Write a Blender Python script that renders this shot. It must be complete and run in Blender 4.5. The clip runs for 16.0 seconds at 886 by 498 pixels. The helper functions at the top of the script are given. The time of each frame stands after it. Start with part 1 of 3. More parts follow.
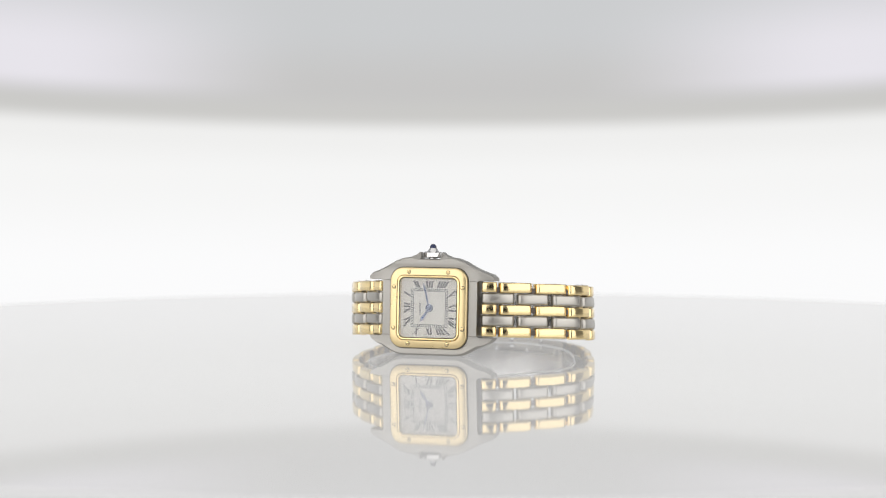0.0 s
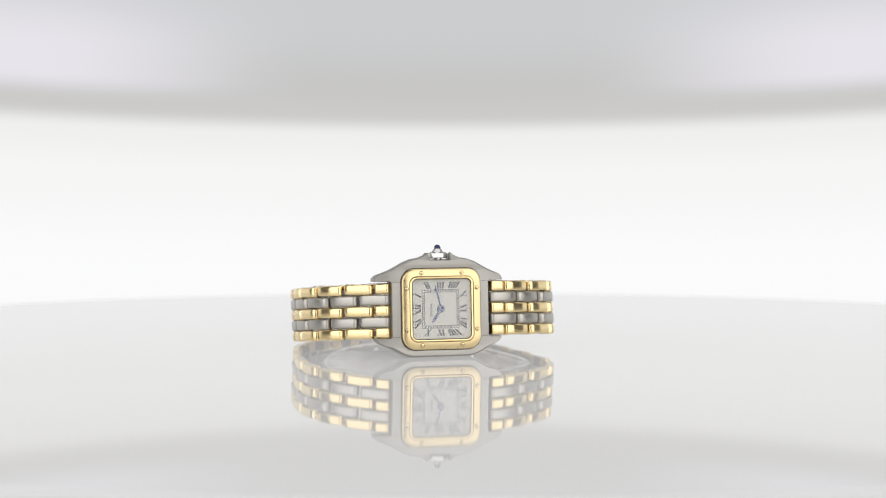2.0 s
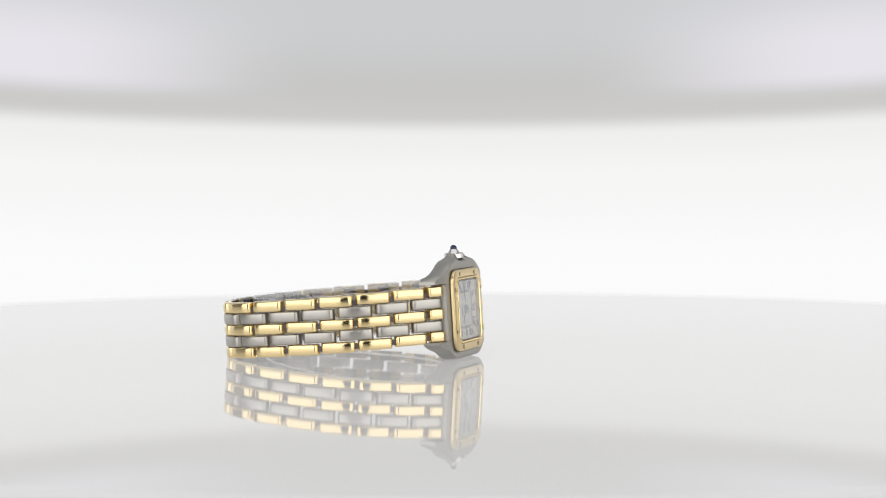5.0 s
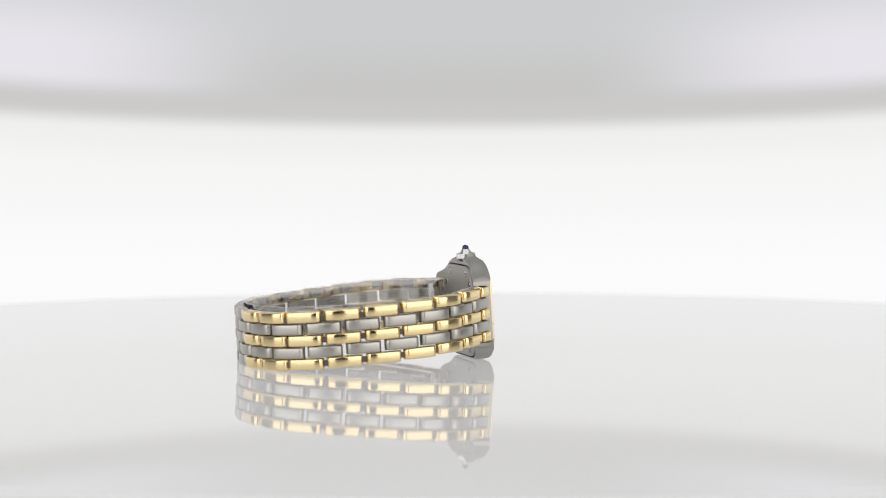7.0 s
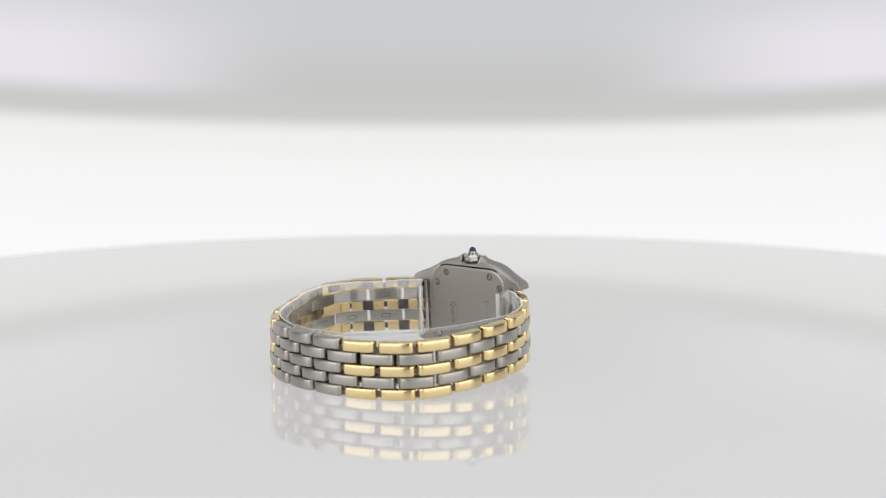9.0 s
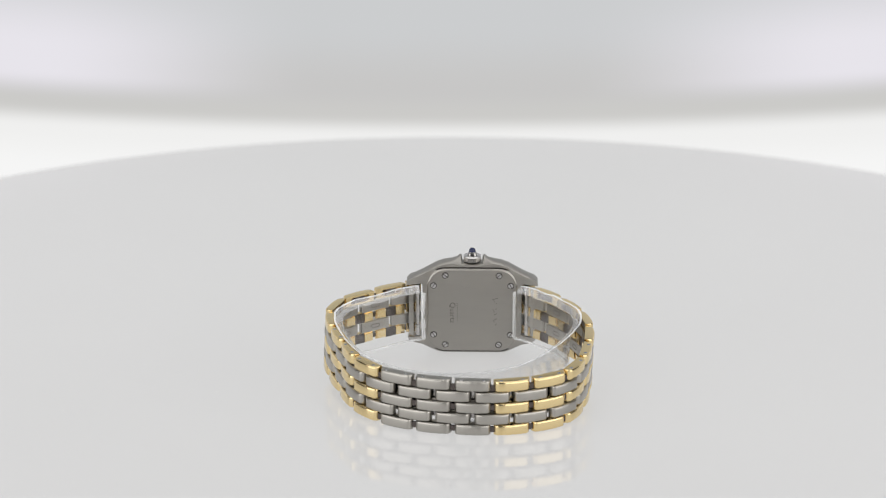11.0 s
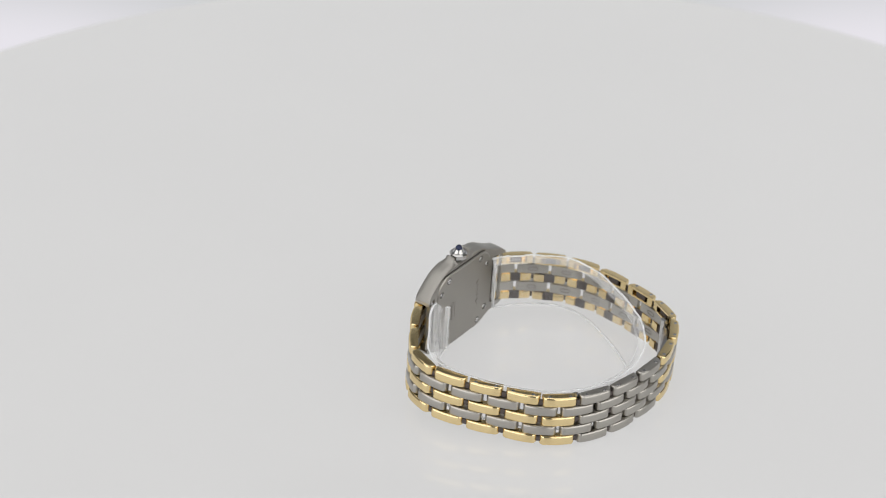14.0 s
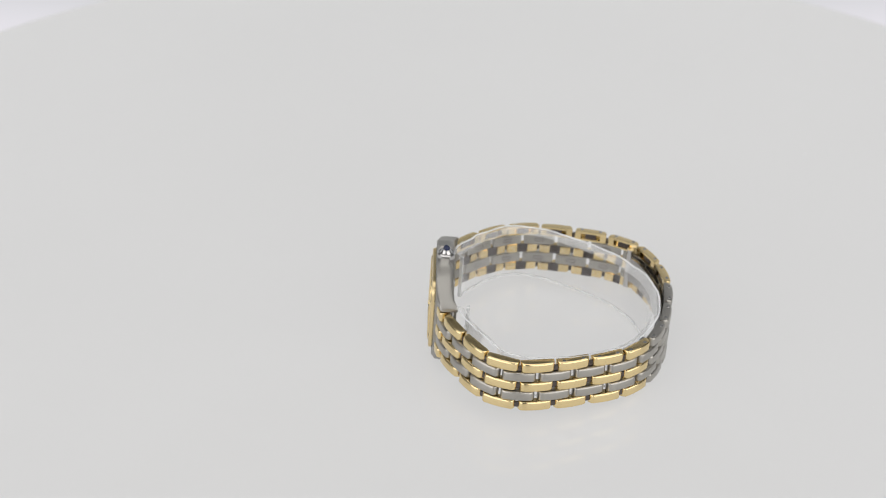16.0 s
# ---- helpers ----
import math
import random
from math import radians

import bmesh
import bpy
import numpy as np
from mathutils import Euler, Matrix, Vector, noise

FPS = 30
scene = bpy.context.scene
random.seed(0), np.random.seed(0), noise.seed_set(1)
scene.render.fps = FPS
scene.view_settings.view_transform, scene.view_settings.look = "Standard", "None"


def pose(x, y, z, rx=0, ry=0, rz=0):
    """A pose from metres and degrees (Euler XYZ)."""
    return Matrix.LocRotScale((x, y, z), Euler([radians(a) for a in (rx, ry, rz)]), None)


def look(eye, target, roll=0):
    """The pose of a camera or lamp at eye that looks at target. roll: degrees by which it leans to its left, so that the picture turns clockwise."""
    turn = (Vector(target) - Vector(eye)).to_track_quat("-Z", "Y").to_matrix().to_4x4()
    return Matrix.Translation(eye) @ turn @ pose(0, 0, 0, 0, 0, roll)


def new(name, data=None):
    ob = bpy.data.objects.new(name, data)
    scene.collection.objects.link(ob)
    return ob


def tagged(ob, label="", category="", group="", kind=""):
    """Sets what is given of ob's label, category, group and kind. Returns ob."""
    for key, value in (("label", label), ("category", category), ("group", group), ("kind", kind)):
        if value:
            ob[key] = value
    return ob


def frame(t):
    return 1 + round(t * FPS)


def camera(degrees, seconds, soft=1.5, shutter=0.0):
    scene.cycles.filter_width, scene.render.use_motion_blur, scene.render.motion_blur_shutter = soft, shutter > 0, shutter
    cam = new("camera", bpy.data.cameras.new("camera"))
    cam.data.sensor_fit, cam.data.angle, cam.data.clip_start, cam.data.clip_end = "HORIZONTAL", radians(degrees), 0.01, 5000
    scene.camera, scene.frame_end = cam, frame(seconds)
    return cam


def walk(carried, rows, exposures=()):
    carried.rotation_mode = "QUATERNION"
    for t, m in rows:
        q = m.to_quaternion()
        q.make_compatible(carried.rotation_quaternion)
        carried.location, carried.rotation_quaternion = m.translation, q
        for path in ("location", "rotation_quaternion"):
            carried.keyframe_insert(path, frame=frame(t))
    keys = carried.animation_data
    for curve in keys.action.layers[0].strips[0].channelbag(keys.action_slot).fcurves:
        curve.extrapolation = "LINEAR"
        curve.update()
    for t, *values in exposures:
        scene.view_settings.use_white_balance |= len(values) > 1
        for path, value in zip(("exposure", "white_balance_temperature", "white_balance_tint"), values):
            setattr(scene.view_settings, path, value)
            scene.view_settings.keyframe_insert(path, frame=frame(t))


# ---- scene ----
# The rig: camera and backdrop swing about one pivot above the turntable.
PIVOT = Vector((0.0, 0.0, 0.02384))
REACH = 0.517
LIFT = [(0.0, 2.86), (3.5, 2.86), (6.3, 2.87), (7.0, 2.9), (7.5, 3.2), (8.0, 4.2), (8.5, 6.15), (9.0, 8.15), (9.6, 10.75), (10.2, 13.4),
        (10.8, 16.05), (11.5, 19.2), (12.0, 21.5), (12.5, 23.8), (13.0, 26.2), (13.5, 28.55), (14.0, 30.95), (14.5, 32.75), (15.0, 33.1), (16.0, 33.1)]


def eye_at(e):
    return PIVOT + Vector((0.0, -REACH * math.cos(radians(e)), REACH * math.sin(radians(e))))


cam = camera(22.09, 16.0, soft=1.0)
# a real lens: sharp at the watch, soft behind and before it
cam.data.dof.use_dof = True
cam.data.dof.focus_distance = 0.497
cam.data.dof.aperture_fstop = 20.0
walk(cam, [(t, look(eye_at(e), PIVOT)) for t, e in LIFT])

# ---- world, light ----
world = bpy.data.worlds.new("studio")
scene.world = world
world.use_nodes = True
world.node_tree.nodes["Background"].inputs[0].default_value = (0.9, 0.92, 1.0, 1)
world.node_tree.nodes["Background"].inputs[1].default_value = 0.05
scene.view_settings.exposure = 0.0


# ---- materials ----
def mat(name, color, rough=0.5, metal=0.0, ior=1.45):
    m = bpy.data.materials.new(name)
    m.use_nodes = True
    b = m.node_tree.nodes["Principled BSDF"]
    b.inputs["Base Color"].default_value = (*color, 1)
    b.inputs["Roughness"].default_value = rough
    b.inputs["Metallic"].default_value = metal
    b.inputs["IOR"].default_value = ior
    return m


def wire(m, a, i, b, j):
    m.node_tree.links.new(a.outputs[i], b.inputs[j])


def node(m, kind, **kw):
    n = m.node_tree.nodes.new(kind)
    for k, v in kw.items():
        n.inputs[k.replace("_", " ")].default_value = v
    return n


def worn(m, color, spread, scale, rough, drough, bump=0.0, stretch=(1, 1, 1)):
    """Grain at two scales in colour, gloss and relief."""
    b = m.node_tree.nodes["Principled BSDF"]
    tc = node(m, "ShaderNodeTexCoord")
    mp = node(m, "ShaderNodeMapping", Scale=stretch)
    n1 = node(m, "ShaderNodeTexNoise", Scale=scale, Detail=4.0)
    n2 = node(m, "ShaderNodeTexNoise", Scale=scale * 0.12, Detail=2.0)
    wire(m, tc, "Object", mp, 0)
    wire(m, mp, 0, n1, 0)
    wire(m, tc, "Object", n2, 0)
    add = node(m, "ShaderNodeMath")
    add.operation = "ADD"
    wire(m, n1, 0, add, 0)
    wire(m, n2, 0, add, 1)
    mr = node(m, "ShaderNodeMapRange", From_Min=0.6, From_Max=1.4, To_Min=rough - drough, To_Max=rough + drough)
    wire(m, add, 0, mr, 0)
    wire(m, mr, 0, b, "Roughness")
    mx = node(m, "ShaderNodeMix")
    mx.data_type = "RGBA"
    mx.inputs[6].default_value = (*[c * (1 - spread) for c in color], 1)
    mx.inputs[7].default_value = (*[min(1, c * (1 + spread)) for c in color], 1)
    mf = node(m, "ShaderNodeMapRange", From_Min=0.6, From_Max=1.4)
    wire(m, add, 0, mf, 0)
    wire(m, mf, 0, mx, 0)
    m.node_tree.links.new(mx.outputs[2], b.inputs["Base Color"])
    if bump:
        bp = node(m, "ShaderNodeBump", Strength=bump, Distance=0.00005)
        wire(m, n1, 0, bp, "Height")
        wire(m, bp, 0, b, "Normal")
    return m


STEEL = worn(mat("satin_steel", (0.365, 0.352, 0.326), 0.36, 1.0), (0.365, 0.352, 0.326), 0.05, 900.0, 0.44, 0.06, 0.25, (0.15, 1, 1))
LINKSTEEL = worn(mat("brushed_link_steel", (0.42, 0.403, 0.370), 0.3, 1.0), (0.42, 0.403, 0.370), 0.02, 2500.0, 0.31, 0.02, 0.02, (1, 1, 0.3))
POLISHED = worn(mat("polished_steel", (0.56, 0.55, 0.54), 0.12, 1.0), (0.56, 0.55, 0.54), 0.02, 400.0, 0.12, 0.03)
DARKSTEEL = worn(mat("clasp_steel", (0.42, 0.41, 0.40), 0.25, 1.0), (0.42, 0.41, 0.40), 0.05, 600.0, 0.24, 0.05)
GOLD = worn(mat("polished_gold", (0.81, 0.645, 0.35), 0.14, 1.0), (0.81, 0.645, 0.35), 0.03, 500.0, 0.14, 0.03, 0.04)
GOLDBEZEL = worn(mat("bezel_gold", (0.72, 0.575, 0.32), 0.2, 1.0), (0.72, 0.575, 0.32), 0.03, 700.0, 0.3, 0.05, 0.08)
DIALPAINT = worn(mat("cream_dial", (0.95, 0.925, 0.845), 0.5), (0.95, 0.925, 0.845), 0.02, 800.0, 0.5, 0.05)
INK = mat("black_print", (0.035, 0.036, 0.04), 0.45)
BLUED = mat("blued_steel", (0.05, 0.08, 0.17), 0.2, 0.85)
SAPPHIRE = mat("blue_cabochon", (0.008, 0.015, 0.055), 0.06)
# shade inside the links put into this colour; the connectors share it
HOLLOW = mat("shaded_link_core", (0.10, 0.085, 0.08), 0.5, 0.6)
SLOT = mat("dark_slot", (0.06, 0.055, 0.05), 0.6)
ENGRAVED = mat("engraved_steel", (0.20, 0.19, 0.175), 0.55, 1.0)
BLACK = mat("black_plastic", (0.012, 0.012, 0.013), 0.5)


def opal_plate():
    """Opal acrylic under a polished surface; light from below is put in as emission."""
    m = bpy.data.materials.new("glowing_opal")
    m.use_nodes = True
    nt = m.node_tree
    nt.nodes.remove(nt.nodes["Principled BSDF"])
    tc = node(m, "ShaderNodeTexCoord")
    nz = node(m, "ShaderNodeTexNoise", Scale=9.0, Detail=3.0)
    wire(m, tc, "Object", nz, 0)
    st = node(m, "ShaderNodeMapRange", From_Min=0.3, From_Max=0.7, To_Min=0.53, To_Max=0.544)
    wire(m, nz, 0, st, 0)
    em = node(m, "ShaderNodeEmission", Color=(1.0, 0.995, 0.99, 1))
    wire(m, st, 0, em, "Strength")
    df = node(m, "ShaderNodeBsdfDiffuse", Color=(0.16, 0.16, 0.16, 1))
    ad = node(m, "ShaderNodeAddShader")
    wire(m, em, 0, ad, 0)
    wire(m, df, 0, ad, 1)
    gl = node(m, "ShaderNodeBsdfAnisotropic", Color=(1, 1, 1, 1), Roughness=0.03)
    fr = node(m, "ShaderNodeFresnel", IOR=1.385)
    dust = node(m, "ShaderNodeMath")
    dust.operation = "MULTIPLY"
    dust.inputs[1].default_value = 0.87
    wire(m, fr, 0, dust, 0)
    mx = node(m, "ShaderNodeMixShader")
    wire(m, dust, 0, mx, 0)
    wire(m, ad, 0, mx, 1)
    wire(m, gl, 0, mx, 2)
    wire(m, mx, 0, nt.nodes["Material Output"], 0)
    return m


TABLE = opal_plate()
WALLPAINT = worn(mat("white_wall", (0.72, 0.72, 0.72), 0.8), (0.72, 0.72, 0.72), 0.03, 3.0, 0.8, 0.05)

CRYSTAL = bpy.data.materials.new("crystal")
CRYSTAL.use_nodes = True
_b = CRYSTAL.node_tree.nodes["Principled BSDF"]
_b.inputs["Transmission Weight"].default_value = 1.0
_b.inputs["Roughness"].default_value = 0.0
_b.inputs["IOR"].default_value = 1.77


def clear_plastic():
    m = bpy.data.materials.new("clear_plastic")
    m.use_nodes = True
    nt = m.node_tree
    nt.nodes.remove(nt.nodes["Principled BSDF"])
    tr = node(m, "ShaderNodeBsdfTransparent", Color=(0.975, 0.975, 0.975, 1))
    gl = node(m, "ShaderNodeBsdfAnisotropic", Color=(1, 1, 1, 1), Roughness=0.07)
    lw = node(m, "ShaderNodeLayerWeight", Blend=0.5)
    pw = node(m, "ShaderNodeMath")
    pw.operation = "POWER"
    pw.inputs[1].default_value = 3.0
    wire(m, lw, "Facing", pw, 0)
    fr = node(m, "ShaderNodeMapRange", To_Min=0.04, To_Max=0.7)
    wire(m, pw, 0, fr, 0)
    tc = node(m, "ShaderNodeTexCoord")
    nz = node(m, "ShaderNodeTexNoise", Scale=160.0, Detail=4.0)
    wire(m, tc, "Object", nz, 0)
    bp = node(m, "ShaderNodeBump", Strength=0.25, Distance=0.0004)
    wire(m, nz, 0, bp, "Height")
    wire(m, bp, 0, gl, "Normal")
    mx = node(m, "ShaderNodeMixShader")
    wire(m, fr, 0, mx, 0)
    wire(m, tr, 0, mx, 1)
    wire(m, gl, 0, mx, 2)
    wire(m, mx, 0, nt.nodes["Material Output"], 0)
    return m


PLASTIC = clear_plastic()
FROSTED = mat("cut_plastic_edge", (0.88, 0.89, 0.90), 0.2)
FROSTED.node_tree.nodes["Principled BSDF"].inputs["Alpha"].default_value = 0.5
# clear plastic whose white reflection is put into the colour
WHITESHEEN = worn(mat("sheen_white_plastic", (0.86, 0.87, 0.88), 0.12), (0.86, 0.87, 0.88), 0.04, 300.0, 0.14, 0.06, 0.3)
WHITESHEEN.node_tree.nodes["Principled BSDF"].inputs["Alpha"].default_value = 0.2


def glow(name, color, strength):
    m = bpy.data.materials.new(name)
    m.use_nodes = True
    nt = m.node_tree
    nt.nodes.remove(nt.nodes["Principled BSDF"])
    e = nt.nodes.new("ShaderNodeEmission")
    e.inputs[0].default_value = (*color, 1)
    e.inputs[1].default_value = strength
    nt.links.new(e.outputs[0], nt.nodes["Material Output"].inputs[0])
    return m


# ---- helpers for meshes (millimetres) ----
from mathutils.geometry import tessellate_polygon

MM = 0.001


def part(name, bm, material, parent=None, label="", smooth=40):
    me = bpy.data.meshes.new(name)
    bmesh.ops.recalc_face_normals(bm, faces=bm.faces)
    if smooth:
        for f in bm.faces:
            f.smooth = True
        lim = radians(smooth)
        for e in bm.edges:
            if len(e.link_faces) == 2 and e.calc_face_angle(0) > lim:
                e.smooth = False
    bm.to_mesh(me)
    bm.free()
    if material:
        me.materials.append(material)
    ob = new(name, me)
    ob.parent = parent
    if label:
        tagged(ob, label=label)
    return ob


def box(bm, x0, x1, y0, y1, z0, z1):
    v = [bm.verts.new((x * MM, y * MM, z * MM)) for x in (x0, x1) for y in (y0, y1) for z in (z0, z1)]
    for q in ((0, 1, 3, 2), (4, 6, 7, 5), (0, 4, 5, 1), (2, 3, 7, 6), (0, 2, 6, 4), (1, 5, 7, 3)):
        bm.faces.new([v[i] for i in q])
    return v


def rounded(hx, hz, r, n=6):
    """A rounded rectangle in x and z, anticlockwise."""
    out = []
    for cx, cz, a0 in ((hx - r, hz - r, 0), (r - hx, hz - r, 90), (r - hx, r - hz, 180), (hx - r, r - hz, 270)):
        for i in range(n + 1):
            a = radians(a0 + 90 * i / n)
            out.append((cx + r * math.cos(a), cz + r * math.sin(a)))
    return out


def loop(bm, pts, y):
    return [bm.verts.new((x * MM, y * MM, z * MM)) for x, z in pts]


def bridge(bm, a, b):
    n = len(a)
    for i in range(n):
        bm.faces.new((a[i], a[(i + 1) % n], b[(i + 1) % n], b[i]))


def disc(bm, x, z, y0, y1, r0, r1=None, n=16, cap=True):
    r1 = r0 if r1 is None else r1
    ring = lambda r, y: loop(bm, [(x + r * math.cos(2 * math.pi * i / n), z + r * math.sin(2 * math.pi * i / n)) for i in range(n)], y)
    a, b = ring(r0, y0), ring(r1, y1)
    bridge(bm, a, b)
    if cap:
        bm.faces.new(a)
        bm.faces.new(b)


# ---- studio ----
def slab(name, x0, x1, y0, y1, z0, z1, material, label):
    bm = bmesh.new()
    box(bm, x0 * 1000, x1 * 1000, y0 * 1000, y1 * 1000, z0 * 1000, z1 * 1000)
    return tagged(part(name, bm, material, smooth=0), label, kind="structure")


slab("floor", -2.2, 2.2, -1.8, 2.6, -1.55, -1.5, WALLPAINT, "pale grey studio floor below the turntable")
slab("ceiling", -2.2, 2.2, -1.8, 2.6, 1.9, 1.95, WALLPAINT, "white studio ceiling")
slab("wall_west", -2.25, -2.2, -1.8, 2.6, -1.5, 1.9, WALLPAINT, "white studio wall")
slab("wall_east", 2.2, 2.25, -1.8, 2.6, -1.5, 1.9, WALLPAINT, "white studio wall")
slab("wall_south", -2.2, 2.2, -1.85, -1.8, -1.5, 1.9, WALLPAINT, "white studio wall behind the camera")
slab("wall_north", -2.2, 2.2, 2.6, 2.65, -1.5, 1.9, WALLPAINT, "white studio wall behind the backdrop")

TOPLIGHT = glow("overhead_softbox_fabric", (1.0, 0.99, 0.98), 1.35)
EASTLIGHT = glow("east_softbox_fabric", (1.0, 0.985, 0.97), 1.95)
WESTLIGHT = glow("west_softbox_fabric", (1.0, 0.985, 0.98), 1.95)


def softbox(w, d, material, label, m, pole, kind):
    """A softbox: a shallow black housing with a glowing front that looks down its own -z, on a pole down to the floor or up to the ceiling."""
    e = new(kind)
    bm = bmesh.new()
    box(bm, -w * 500, w * 500, -d * 500, d * 500, 0, 120)
    part("housing", bm, BLACK, e, smooth=0)
    bm = bmesh.new()
    box(bm, -w * 490, w * 490, -d * 490, d * 490, -12, -4)
    part("diffuser", bm, material, e, "glowing white diffuser fabric", smooth=0)
    bm = bmesh.new()
    c = m.inverted() @ (m.translation + Vector((0, 0, pole / 2)) + m.to_3x3() @ Vector((0, 0, 0.1)))
    turn = m.to_3x3().inverted().to_4x4()
    bmesh.ops.create_cone(bm, cap_ends=True, segments=16, radius1=0.018, radius2=0.018, depth=abs(pole), matrix=Matrix.Translation(c) @ turn)
    part("pole", bm, BLACK, e)
    e.matrix_basis = m
    return tagged(e, label, "softbox", "studio softboxes")


softbox(1.8, 1.2, TOPLIGHT, "large white overhead softbox above the turntable", pose(0, 0.05, 1.2), 1.2, "overhead_softbox")
softbox(1.5, 1.2, WESTLIGHT, "wide white softbox on a pole facing the turntable", look((-0.7, -0.66, 0.3), PIVOT), -1.84, "softbox")
softbox(1.5, 1.2, EASTLIGHT, "wide white softbox on a pole facing the turntable", look((0.7, -0.66, 0.3), PIVOT), -1.84, "softbox")


# the turntable: a glossy round acrylic plate on a pedestal
AXIS = Vector((0.00234, -0.00485, 0.0))
RIM = 0.2045


def turntable():
    e = new("turntable")
    bm = bmesh.new()
    prof = [(0.0, 0.0), (0.1, 0.0), (RIM - 0.0004, 0.0), (RIM, -0.0004), (RIM, -0.006), (RIM - 0.001, -0.008), (0.1, -0.008), (0.0, -0.008)]
    n = 160
    rings = []
    for r, z in prof:
        rings.append([bm.verts.new((0, 0, z))] if r == 0 else
                     [bm.verts.new((r * math.cos(2 * math.pi * i / n), r * math.sin(2 * math.pi * i / n), z)) for i in range(n)])
    for a, b in zip(rings, rings[1:]):
        for i in range(n):
            j = (i + 1) % n
            if len(a) == 1:
                bm.faces.new((a[0], b[i], b[j]))
            elif len(b) == 1:
                bm.faces.new((a[i], a[j], b[0]))
            else:
                bm.faces.new((a[i], a[j], b[j], b[i]))
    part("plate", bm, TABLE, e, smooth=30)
    bm = bmesh.new()
    bmesh.ops.create_cone(bm, cap_ends=True, segments=48, radius1=0.09, radius2=0.06, depth=1.49, matrix=Matrix.Translation((0, 0, -0.7535)))
    part("pedestal", bm, WALLPAINT, e, "white pedestal")
    bm = bmesh.new()
    rng = random.Random(11)
    for _ in range(70):
        a, r = rng.uniform(0, 2 * math.pi), 0.19 * math.sqrt(rng.random())
        bmesh.ops.create_icosphere(bm, subdivisions=1, radius=rng.uniform(0.00005, 0.00013), matrix=pose(r * math.cos(a), r * math.sin(a), 0.00005, 0, 0, rng.uniform(0, 180)) @ Matrix.Diagonal((rng.uniform(1, 2.4), 1, 0.6, 1)))
    tagged(part("dust", bm, WALLPAINT, e, "fine grey dust specks"), kind="stuff")
    return tagged(e, "glossy opal acrylic turntable plate with added glow", "turntable")


table = turntable()


# the swinging backdrop: diffuser sheet; bright foot, dimmer top, side glows painted as emission
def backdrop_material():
    m = glow("painted_glow_sheet", (1, 1, 1), 1.0)
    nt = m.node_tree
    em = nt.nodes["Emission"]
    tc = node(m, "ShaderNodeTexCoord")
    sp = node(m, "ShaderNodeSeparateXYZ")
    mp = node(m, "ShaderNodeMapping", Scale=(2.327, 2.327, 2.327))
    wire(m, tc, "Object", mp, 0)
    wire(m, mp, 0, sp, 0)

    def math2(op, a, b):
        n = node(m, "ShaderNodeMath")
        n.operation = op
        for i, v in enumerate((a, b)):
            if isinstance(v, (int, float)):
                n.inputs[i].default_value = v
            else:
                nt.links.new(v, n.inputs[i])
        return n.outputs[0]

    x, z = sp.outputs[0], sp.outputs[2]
    # the painted edge of the bright foot bows up towards the sides
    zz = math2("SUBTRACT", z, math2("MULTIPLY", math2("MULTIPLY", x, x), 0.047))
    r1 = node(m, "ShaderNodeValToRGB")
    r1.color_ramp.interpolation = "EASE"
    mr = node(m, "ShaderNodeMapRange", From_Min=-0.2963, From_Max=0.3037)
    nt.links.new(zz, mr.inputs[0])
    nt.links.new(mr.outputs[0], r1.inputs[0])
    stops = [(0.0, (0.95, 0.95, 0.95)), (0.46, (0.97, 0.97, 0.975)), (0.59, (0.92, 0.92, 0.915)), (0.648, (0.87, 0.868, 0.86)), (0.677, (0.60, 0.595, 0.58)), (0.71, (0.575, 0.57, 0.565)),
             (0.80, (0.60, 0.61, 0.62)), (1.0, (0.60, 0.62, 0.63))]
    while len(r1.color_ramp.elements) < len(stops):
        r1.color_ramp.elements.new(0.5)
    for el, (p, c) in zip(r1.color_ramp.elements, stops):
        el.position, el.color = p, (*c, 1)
    # two side glows painted into the upper part; no lamps stand behind it
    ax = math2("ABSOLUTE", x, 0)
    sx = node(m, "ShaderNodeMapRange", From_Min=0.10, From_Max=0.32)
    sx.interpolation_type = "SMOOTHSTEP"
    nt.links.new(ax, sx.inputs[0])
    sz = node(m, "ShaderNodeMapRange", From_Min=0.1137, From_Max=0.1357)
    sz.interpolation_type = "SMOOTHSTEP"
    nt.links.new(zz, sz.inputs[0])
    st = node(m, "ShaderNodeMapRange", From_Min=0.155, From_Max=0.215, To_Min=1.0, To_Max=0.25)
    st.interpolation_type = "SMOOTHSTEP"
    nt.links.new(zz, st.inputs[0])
    side_glow = math2("MULTIPLY", math2("MULTIPLY", sx.outputs[0], sz.outputs[0]), st.outputs[0])
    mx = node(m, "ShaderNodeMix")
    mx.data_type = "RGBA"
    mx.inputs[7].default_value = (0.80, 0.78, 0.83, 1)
    nt.links.new(side_glow, mx.inputs[0])
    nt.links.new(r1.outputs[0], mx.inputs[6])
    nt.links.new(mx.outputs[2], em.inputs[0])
    # the painted glow weakens towards the top
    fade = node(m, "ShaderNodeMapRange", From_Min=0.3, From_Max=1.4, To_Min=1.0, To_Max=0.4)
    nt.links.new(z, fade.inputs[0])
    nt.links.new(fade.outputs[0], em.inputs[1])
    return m


